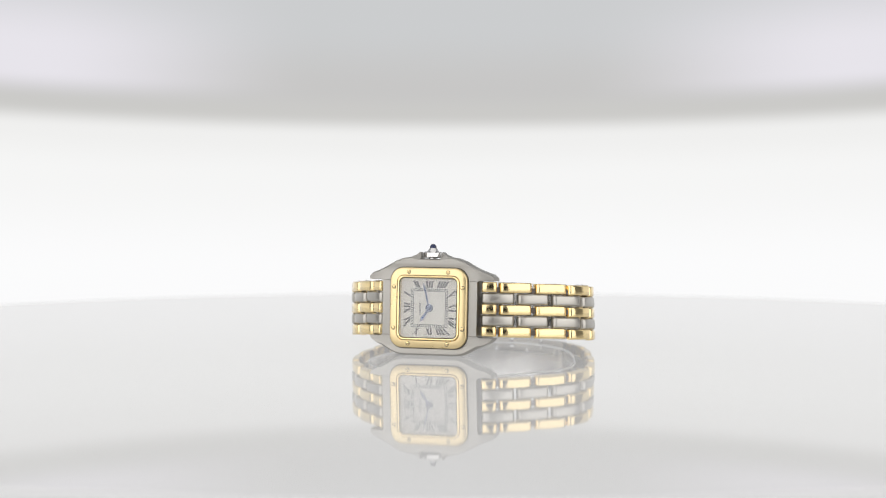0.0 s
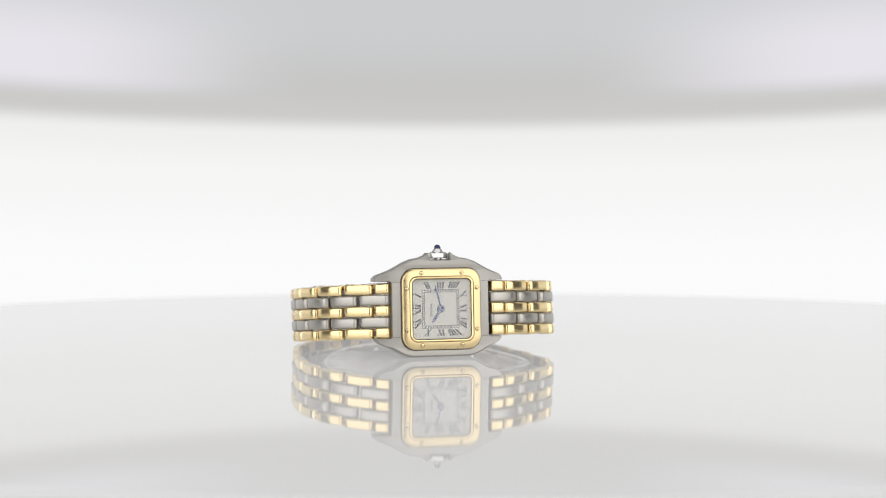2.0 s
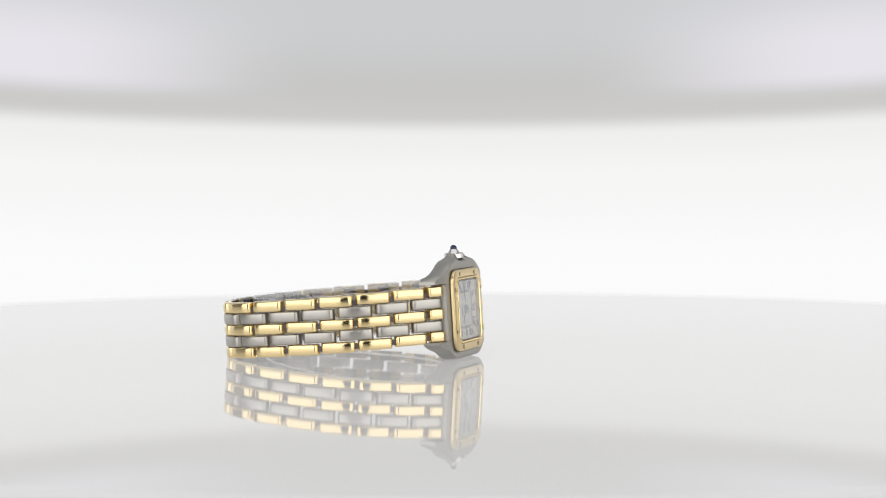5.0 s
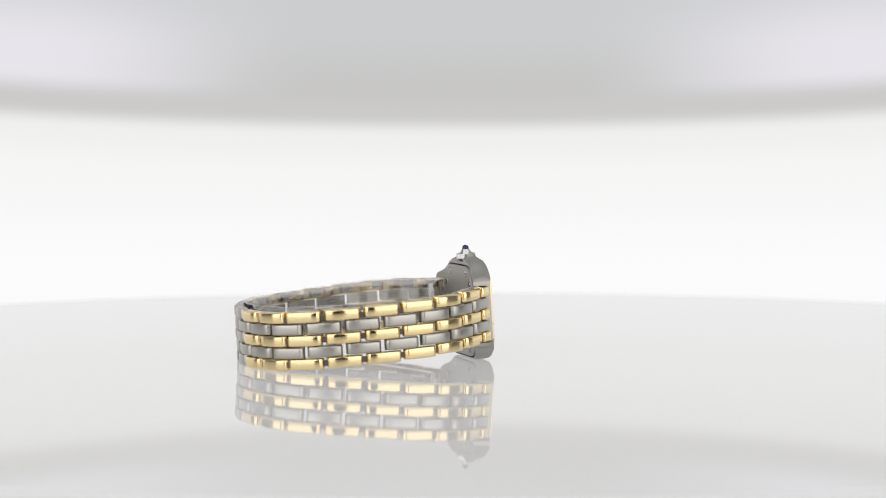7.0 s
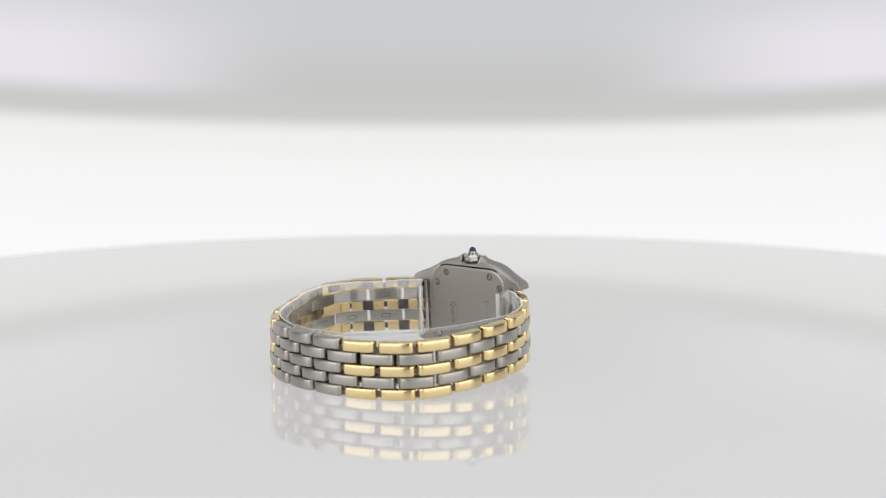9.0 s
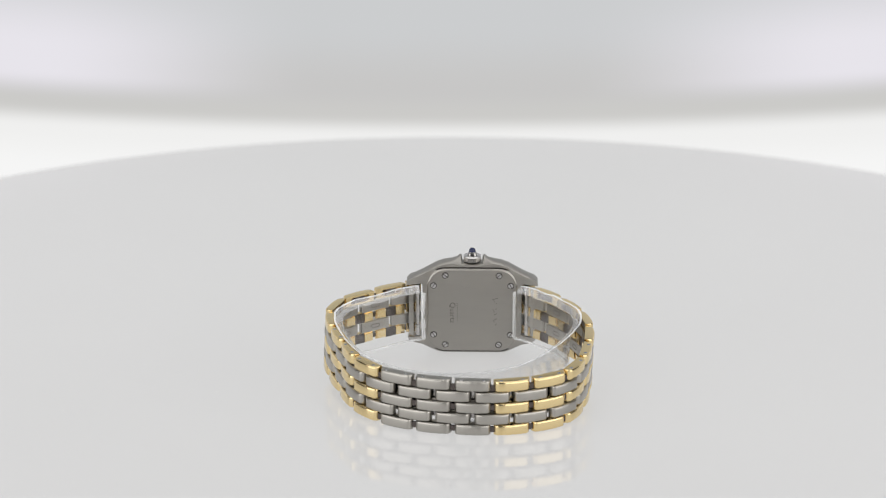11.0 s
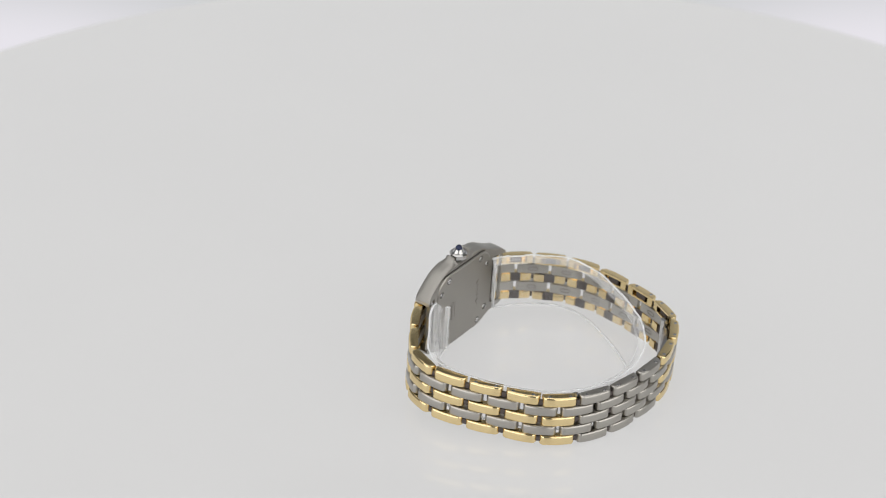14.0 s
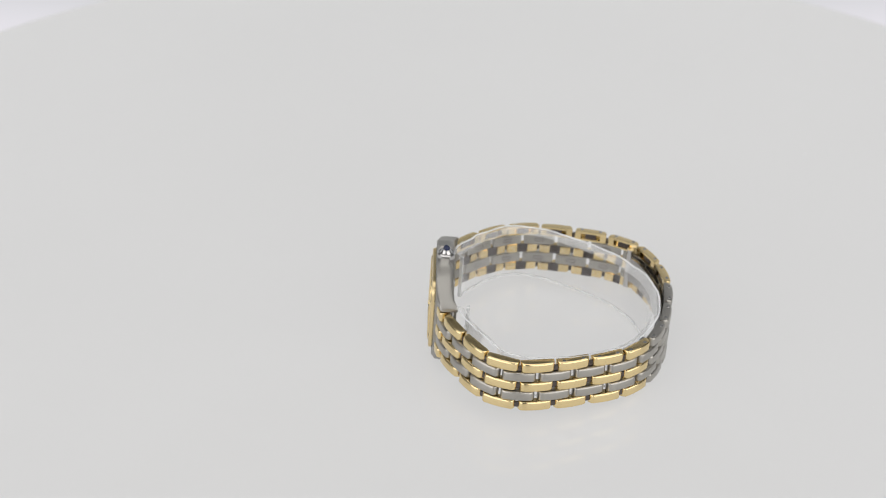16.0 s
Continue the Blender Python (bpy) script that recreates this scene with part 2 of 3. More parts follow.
def swing_rig():
    e = new("backdrop_rig")
    bm = bmesh.new()
    prev = None
    for i in range(61):
        a = radians(-75 + 2.5 * i)
        col = [bm.verts.new((r * math.sin(a), r * math.cos(a), z)) for r in (0.285, 0.289) for z in (-0.2, 0.7)]
        if prev:
            for p, q in ((0, 1), (1, 3), (3, 2), (2, 0)):
                bm.faces.new((prev[p], col[p], col[q], prev[q]))
        if i in (0, 60):
            bm.faces.new((col[0], col[1], col[3], col[2]))
        prev = col
    part("backdrop_sheet", bm, backdrop_material(), e, "curved white diffuser sheet with painted glow", smooth=30)
    bm = bmesh.new()
    disc(bm, 0, 0, -540, -620, 38, 38, 40)
    box(bm, -110, 110, -700, -620, -80, 80)
    part("lens_hood", bm, BLACK, e, "black lens hood")
    return tagged(e, "white backdrop sheet with painted glow on a swinging arm", "backdrop")


rig = swing_rig()

# ---- the wristwatch; x to the right along the dial, y to its back, z to the crown; millimetres ----
watch = tagged(new("wristwatch"), "steel and gold square wristwatch lying on its side on the turntable", "watch")


def case():
    half = [(0.0, 11.1), (2.25, 11.1), (2.35, 12.3), (2.55, 12.6), (2.85, 12.6), (3.5, 12.05), (4.7, 11.5), (6.4, 11.25), (8.2, 10.6), (9.6, 9.8), (11.2, 8.95), (12.8, 8.3), (14.1, 7.8), (14.85, 7.1), (14.9, 6.3),
            (11.6, 6.25), (11.3, 6.0), (11.3, -6.0), (11.6, -6.3), (14.6, -6.35), (14.5, -6.95), (13.9, -7.5), (12.8, -8.1), (11.4, -8.7), (10.2, -9.35), (9.0, -10.0), (7.8, -10.5), (6.5, -10.72), (0.0, -10.75)]
    pts = half + [(-x, z) for x, z in reversed(half[1:-1])]
    bm = bmesh.new()

    def layer(y, s):
        # drawn inward along the outline's normals
        out = []
        n = len(pts)
        for i in range(n):
            (xa, za), (xb, zb), (x, z) = pts[i - 1], pts[(i + 1) % n], pts[i]
            dx, dz = xb - xa, zb - za
            l = math.hypot(dx, dz) or 1
            k = 0.3 if abs(x) > 10.5 and abs(z) < 8.2 else 1.0
            px, pz = x + k * s * dz / l, z - k * s * dx / l
            bend = 0.034 * max(0.0, abs(px) - 8.5) ** 2
            k = 1.0 if abs(z) < 12 else 0.6
            out.append(bm.verts.new((px * MM, (y * k + bend) * MM, pz * MM)))
        return out

    # which way is inward follows from the outline's sense
    area = sum(pts[i - 1][0] * pts[i][1] - pts[i][0] * pts[i - 1][1] for i in range(len(pts)))
    sg = 1 if area < 0 else -1
    rows = [layer(y, s * sg) for y, s in ((-1.75, 0.42), (-1.62, 0.22), (-1.2, 0.06), (-0.4, 0.0), (1.0, 0.0), (1.7, 0.1), (2.05, 0.34))]
    for a, b in zip(rows, rows[1:]):
        bridge(bm, a, b)
    for row in (rows[0], rows[-1]):
        for a, b in zip(row, row[1:] + row[:1]):
            bm.edges.get((a, b)).smooth = False
    well = loop(bm, rounded(7.6, 7.5, 1.7), -1.75)
    floor_loop = loop(bm, rounded(7.6, 7.5, 1.7), -0.95)
    n = len(pts)
    lugs = [list(range(10, 16)), list(range(18, 24))]
    lugs += [[n - k for k in reversed(q)] for q in lugs]
    tips = {k for q in lugs for k in q[1:-1]}
    body = [k for k in range(n) if k not in tips]
    for row, hole in ((rows[0], well), (rows[-1], [])):
        for idx, h in [(body, hole)] + [(q, []) for q in lugs]:
            ring = [row[k] for k in idx]
            flat = [[Vector((v.co.x, v.co.z, 0)) for v in r] for r in (ring, h) if r]
            for tri in tessellate_polygon(flat):
                bm.faces.new([(ring + h)[k] for k in tri])
    bridge(bm, well, floor_loop)
    bm.faces.new(floor_loop)
    part("case", bm, STEEL, watch, "satin steel watch case", smooth=35)


def bezel():
    def ring(prof, name, material, parent, label):
        bm = bmesh.new()
        rows = [loop(bm, rounded(h, h - 0.12, r, 8), y) for h, y, r in prof]
        for a, b in zip(rows, rows[1:]):
            bridge(bm, a, b)
        bridge(bm, rows[-1], rows[0])
        return part(name, bm, material, parent, label, smooth=35)

    ob = ring([(9.14, -1.5, 3.0), (9.14, -2.15, 3.0), (9.06, -2.4, 2.92), (8.86, -2.54, 2.74), (7.5, -2.6, 1.74), (7.44, -2.5, 1.7), (7.4, -1.4, 1.66)],
              "bezel", GOLDBEZEL, watch, "satin yellow gold square bezel with screws")
    ring([(7.38, -1.5, 1.63), (7.38, -2.62, 1.63), (7.32, -2.76, 1.57), (7.18, -2.84, 1.45), (7.0, -2.82, 1.3), (6.88, -2.7, 1.2), (6.8, -2.45, 1.12), (6.76, -1.4, 1.1)],
         "inner_rim", GOLD, ob, "polished raised gold inner rim")
    # a dark line where the bezel meets the case
    ring([(9.3, -1.72, 3.1), (9.3, -1.78, 3.1), (9.13, -1.78, 3.0), (9.13, -1.72, 3.0)], "gap_line", SLOT, ob, "dark gap line")
    for sx in (-1, 1):
        for sz in (-1, 1):
            for x, z, a in ((4.66, 8.03, 20), (8.14, 4.62, 70)):
                bm = bmesh.new()
                disc(bm, 0, 0, -2.5, -2.66, 0.38, 0.37, 16)
                disc(bm, 0, 0, -2.66, -2.73, 0.37, 0.24, 16)
                s = part("screw", bm, GOLD, ob)
                s.location = (sx * x * MM, 0, sz * z * MM)
                bm = bmesh.new()
                c, d = math.cos(radians(a)), math.sin(radians(a))
                v = [bm.verts.new(((u * c - w * d) * MM, -2.74 * MM, (u * d + w * c) * MM)) for u, w in ((-0.22, -0.05), (0.22, -0.05), (0.22, 0.05), (-0.22, 0.05))]
                bm.faces.new(v)
                bmesh.ops.solidify(bm, geom=list(bm.faces), thickness=0.01 * MM)
                part("slot", bm, SLOT, s, smooth=0)
                bm = bmesh.new()
                disc(bm, 0, 0, -2.5, -2.63, 0.49, 0.47, 16)
                part("recess", bm, SLOT, s)
    # fine seams where the horns meet the flat sides of the case
    for sx in (-1, 1):
        for z in (-6.15, 6.15):
            bm = bmesh.new()
            box(bm, min(sx * 9.46, sx * 11.1), max(sx * 9.46, sx * 11.1), -1.77, -1.7, z - 0.05, z + 0.05)
            part("seam", bm, ENGRAVED, watch, "fine seam in the steel", smooth=0)


# dial: twelve o'clock points to -x, three o'clock to the crown
def stroke(bm, a, b, w0, w1=None, y=-1.42):
    w1 = w0 if w1 is None else w1
    (x0, z0), (x1, z1) = a, b
    l = math.hypot(x1 - x0, z1 - z0) or 1
    nx, nz = -(z1 - z0) / l / 2, (x1 - x0) / l / 2
    q = [(x0 + nx * w0, z0 + nz * w0), (x1 + nx * w1, z1 + nz * w1), (x1 - nx * w1, z1 - nz * w1), (x0 - nx * w0, z0 - nz * w0)]
    lo = [bm.verts.new((x * MM, (y + 0.03) * MM, z * MM)) for x, z in q]
    hi = [bm.verts.new((x * MM, y * MM, z * MM)) for x, z in q]
    bm.faces.new(hi)
    bridge(bm, lo, hi)


NUMERALS = ["XII", "I", "II", "III", "IIII", "V", "VI", "VII", "VIII", "IX", "X", "XI"]


def dial():
    bm = bmesh.new()
    a, b = loop(bm, rounded(7.24, 7.1, 1.2), -1.38), loop(bm, rounded(7.24, 7.1, 1.2), -1.0)
    bridge(bm, a, b)
    bm.faces.new(a)
    bm.faces.new(b)
    ob = part("dial", bm, DIALPAINT, watch, "cream dial with black Roman numerals")
    lo, hi = 4.58, 5.96
    for h, word in enumerate(NUMERALS):
        ang = radians(30 * h)
        # direction on the dial: up is -x, right is +z
        ux, uz = -math.cos(ang), math.sin(ang)
        k = max(abs(ux), abs(uz))
        bm = bmesh.new()
        wid = {"I": 0.6, "V": 1.0, "X": 1.04}
        total = sum(wid[c] for c in word)
        pos = -total / 2
        # along the side of the square the numeral stands on
        side = (0.0, 1.0 if ux < 0 else -1.0) if abs(ux) >= abs(uz) else (1.0 if uz > 0 else -1.0, 0.0)

        def at(p, r):
            # p along the side, r the height; the stroke leans along the ray from the centre
            return (ux / k * r + side[0] * p * r / 5.45, uz / k * r + side[1] * p * r / 5.45)

        for c in word:
            w = wid[c]
            m = pos + w / 2
            if c == "I":
                stroke(bm, at(m, lo), at(m, hi), 0.36, 0.40)
                stroke(bm, at(m - 0.27, lo), at(m + 0.27, lo), 0.07)
                stroke(bm, at(m - 0.27, hi), at(m + 0.27, hi), 0.07)
            elif c == "V":
                stroke(bm, at(m - 0.38, hi), at(m, lo), 0.4, 0.26)
                stroke(bm, at(m + 0.38, hi), at(m, lo), 0.1)
                for q in (-0.38, 0.38):
                    stroke(bm, at(m + q - 0.24, hi), at(m + q + 0.24, hi), 0.07)
            else:
                stroke(bm, at(m - 0.38, hi), at(m + 0.38, lo), 0.4)
                stroke(bm, at(m + 0.38, hi), at(m - 0.38, lo), 0.1)
                for q in (-0.38, 0.38):
                    stroke(bm, at(m + q - 0.22, hi), at(m + q + 0.22, hi), 0.07)
                    stroke(bm, at(m + q - 0.22, lo), at(m + q + 0.22, lo), 0.07)
            pos += w
        part("numeral", bm, INK, ob, smooth=0)
    # minute track
    bm = bmesh.new()
    for h in (3.76, 4.29):
        for s in (-1, 1):
            stroke(bm, (-h, s * h), (h, s * h), 0.1, y=-1.41)
            stroke(bm, (s * h, -h), (s * h, h), 0.1, y=-1.415)
    for i in range(60):
        a = radians(6 * i)
        c, s = math.cos(a), math.sin(a)
        k = max(abs(c), abs(s))
        w = 0.26 if i % 5 == 0 else 0.15
        stroke(bm, (c / k * 3.76, s / k * 3.76), (c / k * 4.29, s / k * 4.29), w, y=-1.405)
    part("minute_track", bm, INK, ob, "black square railway minute track", smooth=0)
    # maker's mark: a plain row of bars
    bm = bmesh.new()
    for i in range(7):
        z = -1.5 + i * 0.42
        stroke(bm, (-1.95, z), (-2.45, z), 0.2)
    part("printed_mark", bm, INK, ob, "small dark printed bars", smooth=0)
    # the two pointers and their hub
    for nm, ang, ln, w, y in (("hour_hand", 236.0, 3.8, 0.7, -1.6), ("minute_hand", 104.0, 5.8, 0.5, -1.72)):
        bm = bmesh.new()
        c, s = math.cos(radians(ang)), math.sin(radians(ang))
        stroke(bm, (0, 0), (c * ln * 0.8, s * ln * 0.8), w * 0.55, w, y)
        stroke(bm, (c * ln * 0.8, s * ln * 0.8), (c * ln, s * ln), w, 0.05, y)
        part(nm, bm, BLUED, ob, "blued steel sword hand", smooth=0)
    bm = bmesh.new()
    disc(bm, 0, 0, -1.45, -1.86, 0.9, 0.8, 24)
    part("hub", bm, BLUED, ob, "blued round hand hub")
    bm = bmesh.new()
    disc(bm, 0, 0, -1.86, -1.98, 0.46, 0.36, 16)
    part("hub_cap", bm, BLUED, ob, "small blued hub cap")


def crystal():
    bm = bmesh.new()
    rows = [loop(bm, rounded(6.74, 6.62, 1.05), y) for y in (-2.3, -2.6)] + [loop(bm, rounded(6.56, 6.44, 0.9), -2.68)]
    for a, b in zip(rows, rows[1:]):
        bridge(bm, a, b)
    bm.faces.new(rows[0])
    bm.faces.new(rows[-1])
    ob = part("crystal", bm, CRYSTAL, watch, "clear flat watch glass", smooth=0)
    ob.visible_shadow = False


def crown():
    bm = bmesh.new()

    def spin(prof, n, off=0.0):
        rows = [[bm.verts.new((r * math.cos(2 * math.pi * (i + off) / n) * MM, r * math.sin(2 * math.pi * (i + off) / n) * MM, z * MM)) for i in range(n)] for r, z in prof]
        for a, b in zip(rows, rows[1:]):
            bridge(bm, a, b)
        bm.faces.new(rows[0])
        bm.faces.new(rows[-1])

    spin([(0.9, 10.6), (0.9, 11.25), (1.85, 11.3), (2.12, 11.5), (2.12, 12.45), (1.8, 12.7)], 8, 0.5)
    spin([(1.5, 12.6), (1.2, 12.9), (0.92, 13.4), (0.8, 13.5)], 24)
    ob = part("crown", bm, POLISHED, watch, "faceted polished steel winding crown", smooth=30)
    bm = bmesh.new()
    spin([(0.76, 13.4), (0.76, 13.75), (0.66, 14.05), (0.44, 14.3), (0.15, 14.42)], 24)
    part("cabochon", bm, SAPPHIRE, ob, "dark blue domed cabochon", smooth=60)
    ob.location = (0, 0.35 * MM, 0)


def back():
    bm = bmesh.new()
    rows = [loop(bm, rounded(10.2, 10.0, 4.2, 8), 1.9), loop(bm, rounded(10.2, 10.0, 4.2, 8), 2.3), loop(bm, rounded(9.9, 9.7, 4.0, 8), 2.5)]
    for a, b in zip(rows, rows[1:]):
        bridge(bm, a, b)
    bm.faces.new(rows[0])
    bm.faces.new(rows[-1])
    ob = part("case_back", bm, STEEL, watch, "satin steel case back with screws", smooth=30)
    for sx in (-1, 1):
        for sz in (-1, 1):
            for x, z, a in ((6.1, 8.45, 35), (8.75, 6.0, 120)):
                bm = bmesh.new()
                disc(bm, 0, 0, 2.45, 2.62, 0.62, 0.56, 16)
                s = part("screw", bm, POLISHED, ob)
                s.location = (sx * x * MM, 0, sz * z * MM)
                bm = bmesh.new()
                aa = radians(a * sx * sz)
                stroke(bm, (-0.55 * math.cos(aa), -0.55 * math.sin(aa)), (0.55 * math.cos(aa), 0.55 * math.sin(aa)), 0.16, y=2.64)
                part("slot", bm, SLOT, s, smooth=0)
                bm = bmesh.new()
                rows = [loop(bm, [(r * math.cos(2 * math.pi * i / 20), r * math.sin(2 * math.pi * i / 20)) for i in range(20)], 2.515) for r in (0.62, 0.78)]
                bridge(bm, *rows)
                part("recess", bm, SLOT, s, smooth=0)
    bm = bmesh.new()
    bridge(bm, loop(bm, rounded(10.5, 10.3, 4.4, 8), 2.075), loop(bm, rounded(10.15, 9.95, 4.15, 8), 2.075))
    bmesh.ops.solidify(bm, geom=list(bm.faces), thickness=0.02 * MM)
    part("groove", bm, SLOT, ob, "dark groove", smooth=0)
    # engraved marks: plain bars
    bm = bmesh.new()
    for i in range(6):
        z = 3.0 - i * 1.25
        tall = (0.0, 0.7, 0.75, 0.45, 0.5, 0.75)[i]
        stroke(bm, (-5.9 + 0.4 * tall, z), (-4.6 - tall, z - 0.3), 0.13, y=2.52)
        if i % 2 == 0:
            stroke(bm, (-4.9 + 0.2 * tall, z - 0.2), (-5.1, z - 0.95), 0.1, y=2.522)
    part("engraved_mark", bm, ENGRAVED, ob, "plain engraved bars", smooth=0)
    bm = bmesh.new()
    for i in range(9):
        stroke(bm, (3.2, 1.6 - i * 0.5), (3.5, 1.6 - i * 0.5), 0.14, y=2.52)
    part("engraved_mark", bm, ENGRAVED, ob, "plain engraved bars", smooth=0)
    cu = bpy.data.curves.new("engraved_word", "FONT")
    cu.body = "Quartz"
    cu.size = 1.75 * MM
    cu.align_x = "CENTER"
    cu.extrude = 0.008 * MM
    tmp = bpy.data.objects.new("engraved_word", cu)
    me = bpy.data.meshes.new_from_object(tmp)
    bpy.data.objects.remove(tmp)
    me.materials.append(ENGRAVED)
    word = new("engraved_word", me)
    word.parent = ob
    # it reads downward, the tops of its letters towards the other mark
    word.matrix_basis = Matrix(((0, -1, 0, 5.0 * MM), (0, 0, 1, 2.525 * MM), (-1, 0, 0, -0.6 * MM), (0, 0, 0, 1)))


case()
bezel()
dial()
crystal()
crown()
back()

# ---- the bracelet: a closed curve from lug to lug, seen from above ----
RING = [(11.8, -1.4), (15.3, -0.1), (22.6, 5.0), (29.3, 10.2), (31.6, 17.2), (30.05, 25.4), (27.2, 33.2), (24.0, 41.0), (18.6, 46.6), (11.4, 50.2), (3.6, 51.8), (-5.4, 52.2), (-13.2, 50.4), (-20.4, 46.3),
        (-24.0, 38.9), (-25.4, 30.5), (-25.8, 22.5), (-24.0, 14.8), (-19.5, 7.5), (-13.9, 1.0), (-11.8, -1.3)]


def spline(pts, n=24):
    out = []
    p = [Vector(q) for q in pts]
    p = [2 * p[0] - p[1]] + p + [2 * p[-1] - p[-2]]
    for i in range(1, len(p) - 2):
        for k in range(n):
            t = k / n
            a, b, c, d = p[i - 1:i + 3]
            out.append(0.5 * ((2 * b) + (c - a) * t + (2 * a - 5 * b + 4 * c - d) * t * t + (3 * b - a - 3 * c + d) * t ** 3))
    out.append(p[-2])
    return out


CURVE = spline(RING)
LENGTHS = [0.0]
for _a, _c in zip(CURVE, CURVE[1:]):
    LENGTHS.append(LENGTHS[-1] + (_c - _a).length)
TOTAL = LENGTHS[-1]


def along(s, inset=0.0):
    """The place and outward direction at the length s of the bracelet."""
    s = min(max(s, 0.0), TOTAL)
    i = min(int(np.searchsorted(LENGTHS, s)), len(CURVE) - 1)
    i = max(i, 1)
    t = (s - LENGTHS[i - 1]) / max(LENGTHS[i] - LENGTHS[i - 1], 1e-6)
    p = CURVE[i - 1].lerp(CURVE[i], t)
    q0, q1 = CURVE[max(i - 3, 0)], CURVE[min(i + 2, len(CURVE) - 1)]
    d = (q1 - q0).normalized()
    out = Vector((d.y, -d.x))
    swell = 1.1 * min(1.0, min(s, TOTAL - s) / 10.0)
    return p + out * (swell - inset), out, d


def flare(s):
    """How far the bracelet leans out at its top, in degrees: one side stands out at its foot, the other at its top."""
    side = -3.0 if s < TOTAL / 2 else 1.5
    return side * abs(math.sin(2 * math.pi * s / TOTAL))


def middle(p):
    """The height of the bracelet's middle: it hangs towards the clasp and to one side."""
    return -0.01 + 0.015 * min(p.x, 0.0) - 0.029 * p.y


ROWH, ROWGAP = 2.34, 2.48
LINKS = 19
PITCH = TOTAL / LINKS


def link_mesh(length, steel, boxed=False):
    """A link, x along the bracelet, y inward from its outer face, z across. Gold ones are hollow staples with two feet, or boxed in along the upper edge; steel ones have a slot inside."""
    bm = bmesh.new()
    h, l = ROWH / 2, length / 2
    # outer cap: a bowed bar with round shoulders
    r = 0.8 if length > 5 else 0.5
    bow = 0.3 * (length / 6.7) ** 2
    half_xs = [0.0, 0.45 * (l - r)] + [l - r + r * u for u in (0.0, 0.35, 0.62, 0.82, 0.95, 1.0)]
    depth = 2.12 if boxed else 1.65 if steel else 1.7
    rows = []
    for x in [-x for x in half_xs[:0:-1]] + half_xs:
        u = max(0.0, (abs(x) - (l - r)) / r)
        y = bow * (x / l) ** 2 + 1.25 * r * (1 - math.sqrt(max(0.0, 1 - u * u)))
        edge = [(0.42, 0.0), (0.2, 0.07), (0.06, 0.2), (0.01, 0.42)]
        sec = [(y + a, -h + b) for a, b in edge] + [(y, 0.0)] + [(y + a, h - b) for a, b in reversed(edge)] + [(depth, h), (depth, -h)]
        rows.append([bm.verts.new((x * MM, min(a, depth) * MM, b * MM)) for a, b in sec])
    for a, b in zip(rows, rows[1:]):
        bridge(bm, a, b)
    bm.faces.new(rows[0])
    bm.faces.new(rows[-1])
    if boxed:
        # the inner face opens into a hollow
        for a, b in zip(rows, rows[1:]):
            for f in list(bm.faces):
                if a[-1] in f.verts and a[-2] in f.verts and b[-1] in f.verts and b[-2] in f.verts:
                    bm.faces.remove(f)
        rim = [r[-2] for r in rows] + [r[-1] for r in reversed(rows)]
        hx, hz = l * 0.62, h * 0.62
        lips = []
        for y in (depth, 1.0):
            lips.append([bm.verts.new((max(-hx, min(hx, v.co.x / MM)) * MM, y * MM, (hz if v.co.z > 0 else -hz) * MM)) for v in rim])
        bridge(bm, rim, lips[0])
        bridge(bm, lips[0], lips[1])
        bm.faces.new(lips[1])
        bmesh.ops.remove_doubles(bm, verts=lips[0] + lips[1], dist=1e-7)
    elif steel:
        box(bm, -l * 0.95, l * 0.95, depth - 0.05, 2.05, -h - 0.05, h + 0.05)
    else:
        w = length * 0.29
        for c in (-l + w * 0.62, l - w * 0.62):
            box(bm, c - w / 2, c + w / 2, depth - 0.05, 2.12, -h + 0.22, h - 0.22)
    bmesh.ops.recalc_face_normals(bm, faces=bm.faces)
    for f in bm.faces:
        f.smooth = True
    for e in bm.edges:
        if len(e.link_faces) == 2 and e.calc_face_angle(0) > radians(38):
            e.smooth = False
    me = bpy.data.meshes.new("steel_link" if steel else "gold_link")
    bm.to_mesh(me)
    bm.free()
    return me


def slot_mesh():
    bm = bmesh.new()
    rows = [loop(bm, rounded(a, b, b * 0.98, 4), y) for a, b, y in ((1.15, 0.5, 2.055), (1.15, 0.5, 2.09), (0.98, 0.33, 2.09), (0.98, 0.33, 2.06))]
    for a, b in zip(rows, rows[1:]):
        bridge(bm, a, b)
    me = bpy.data.meshes.new("slot")
    bm.to_mesh(me)
    bm.free()
    me.materials.append(ENGRAVED)
    return me


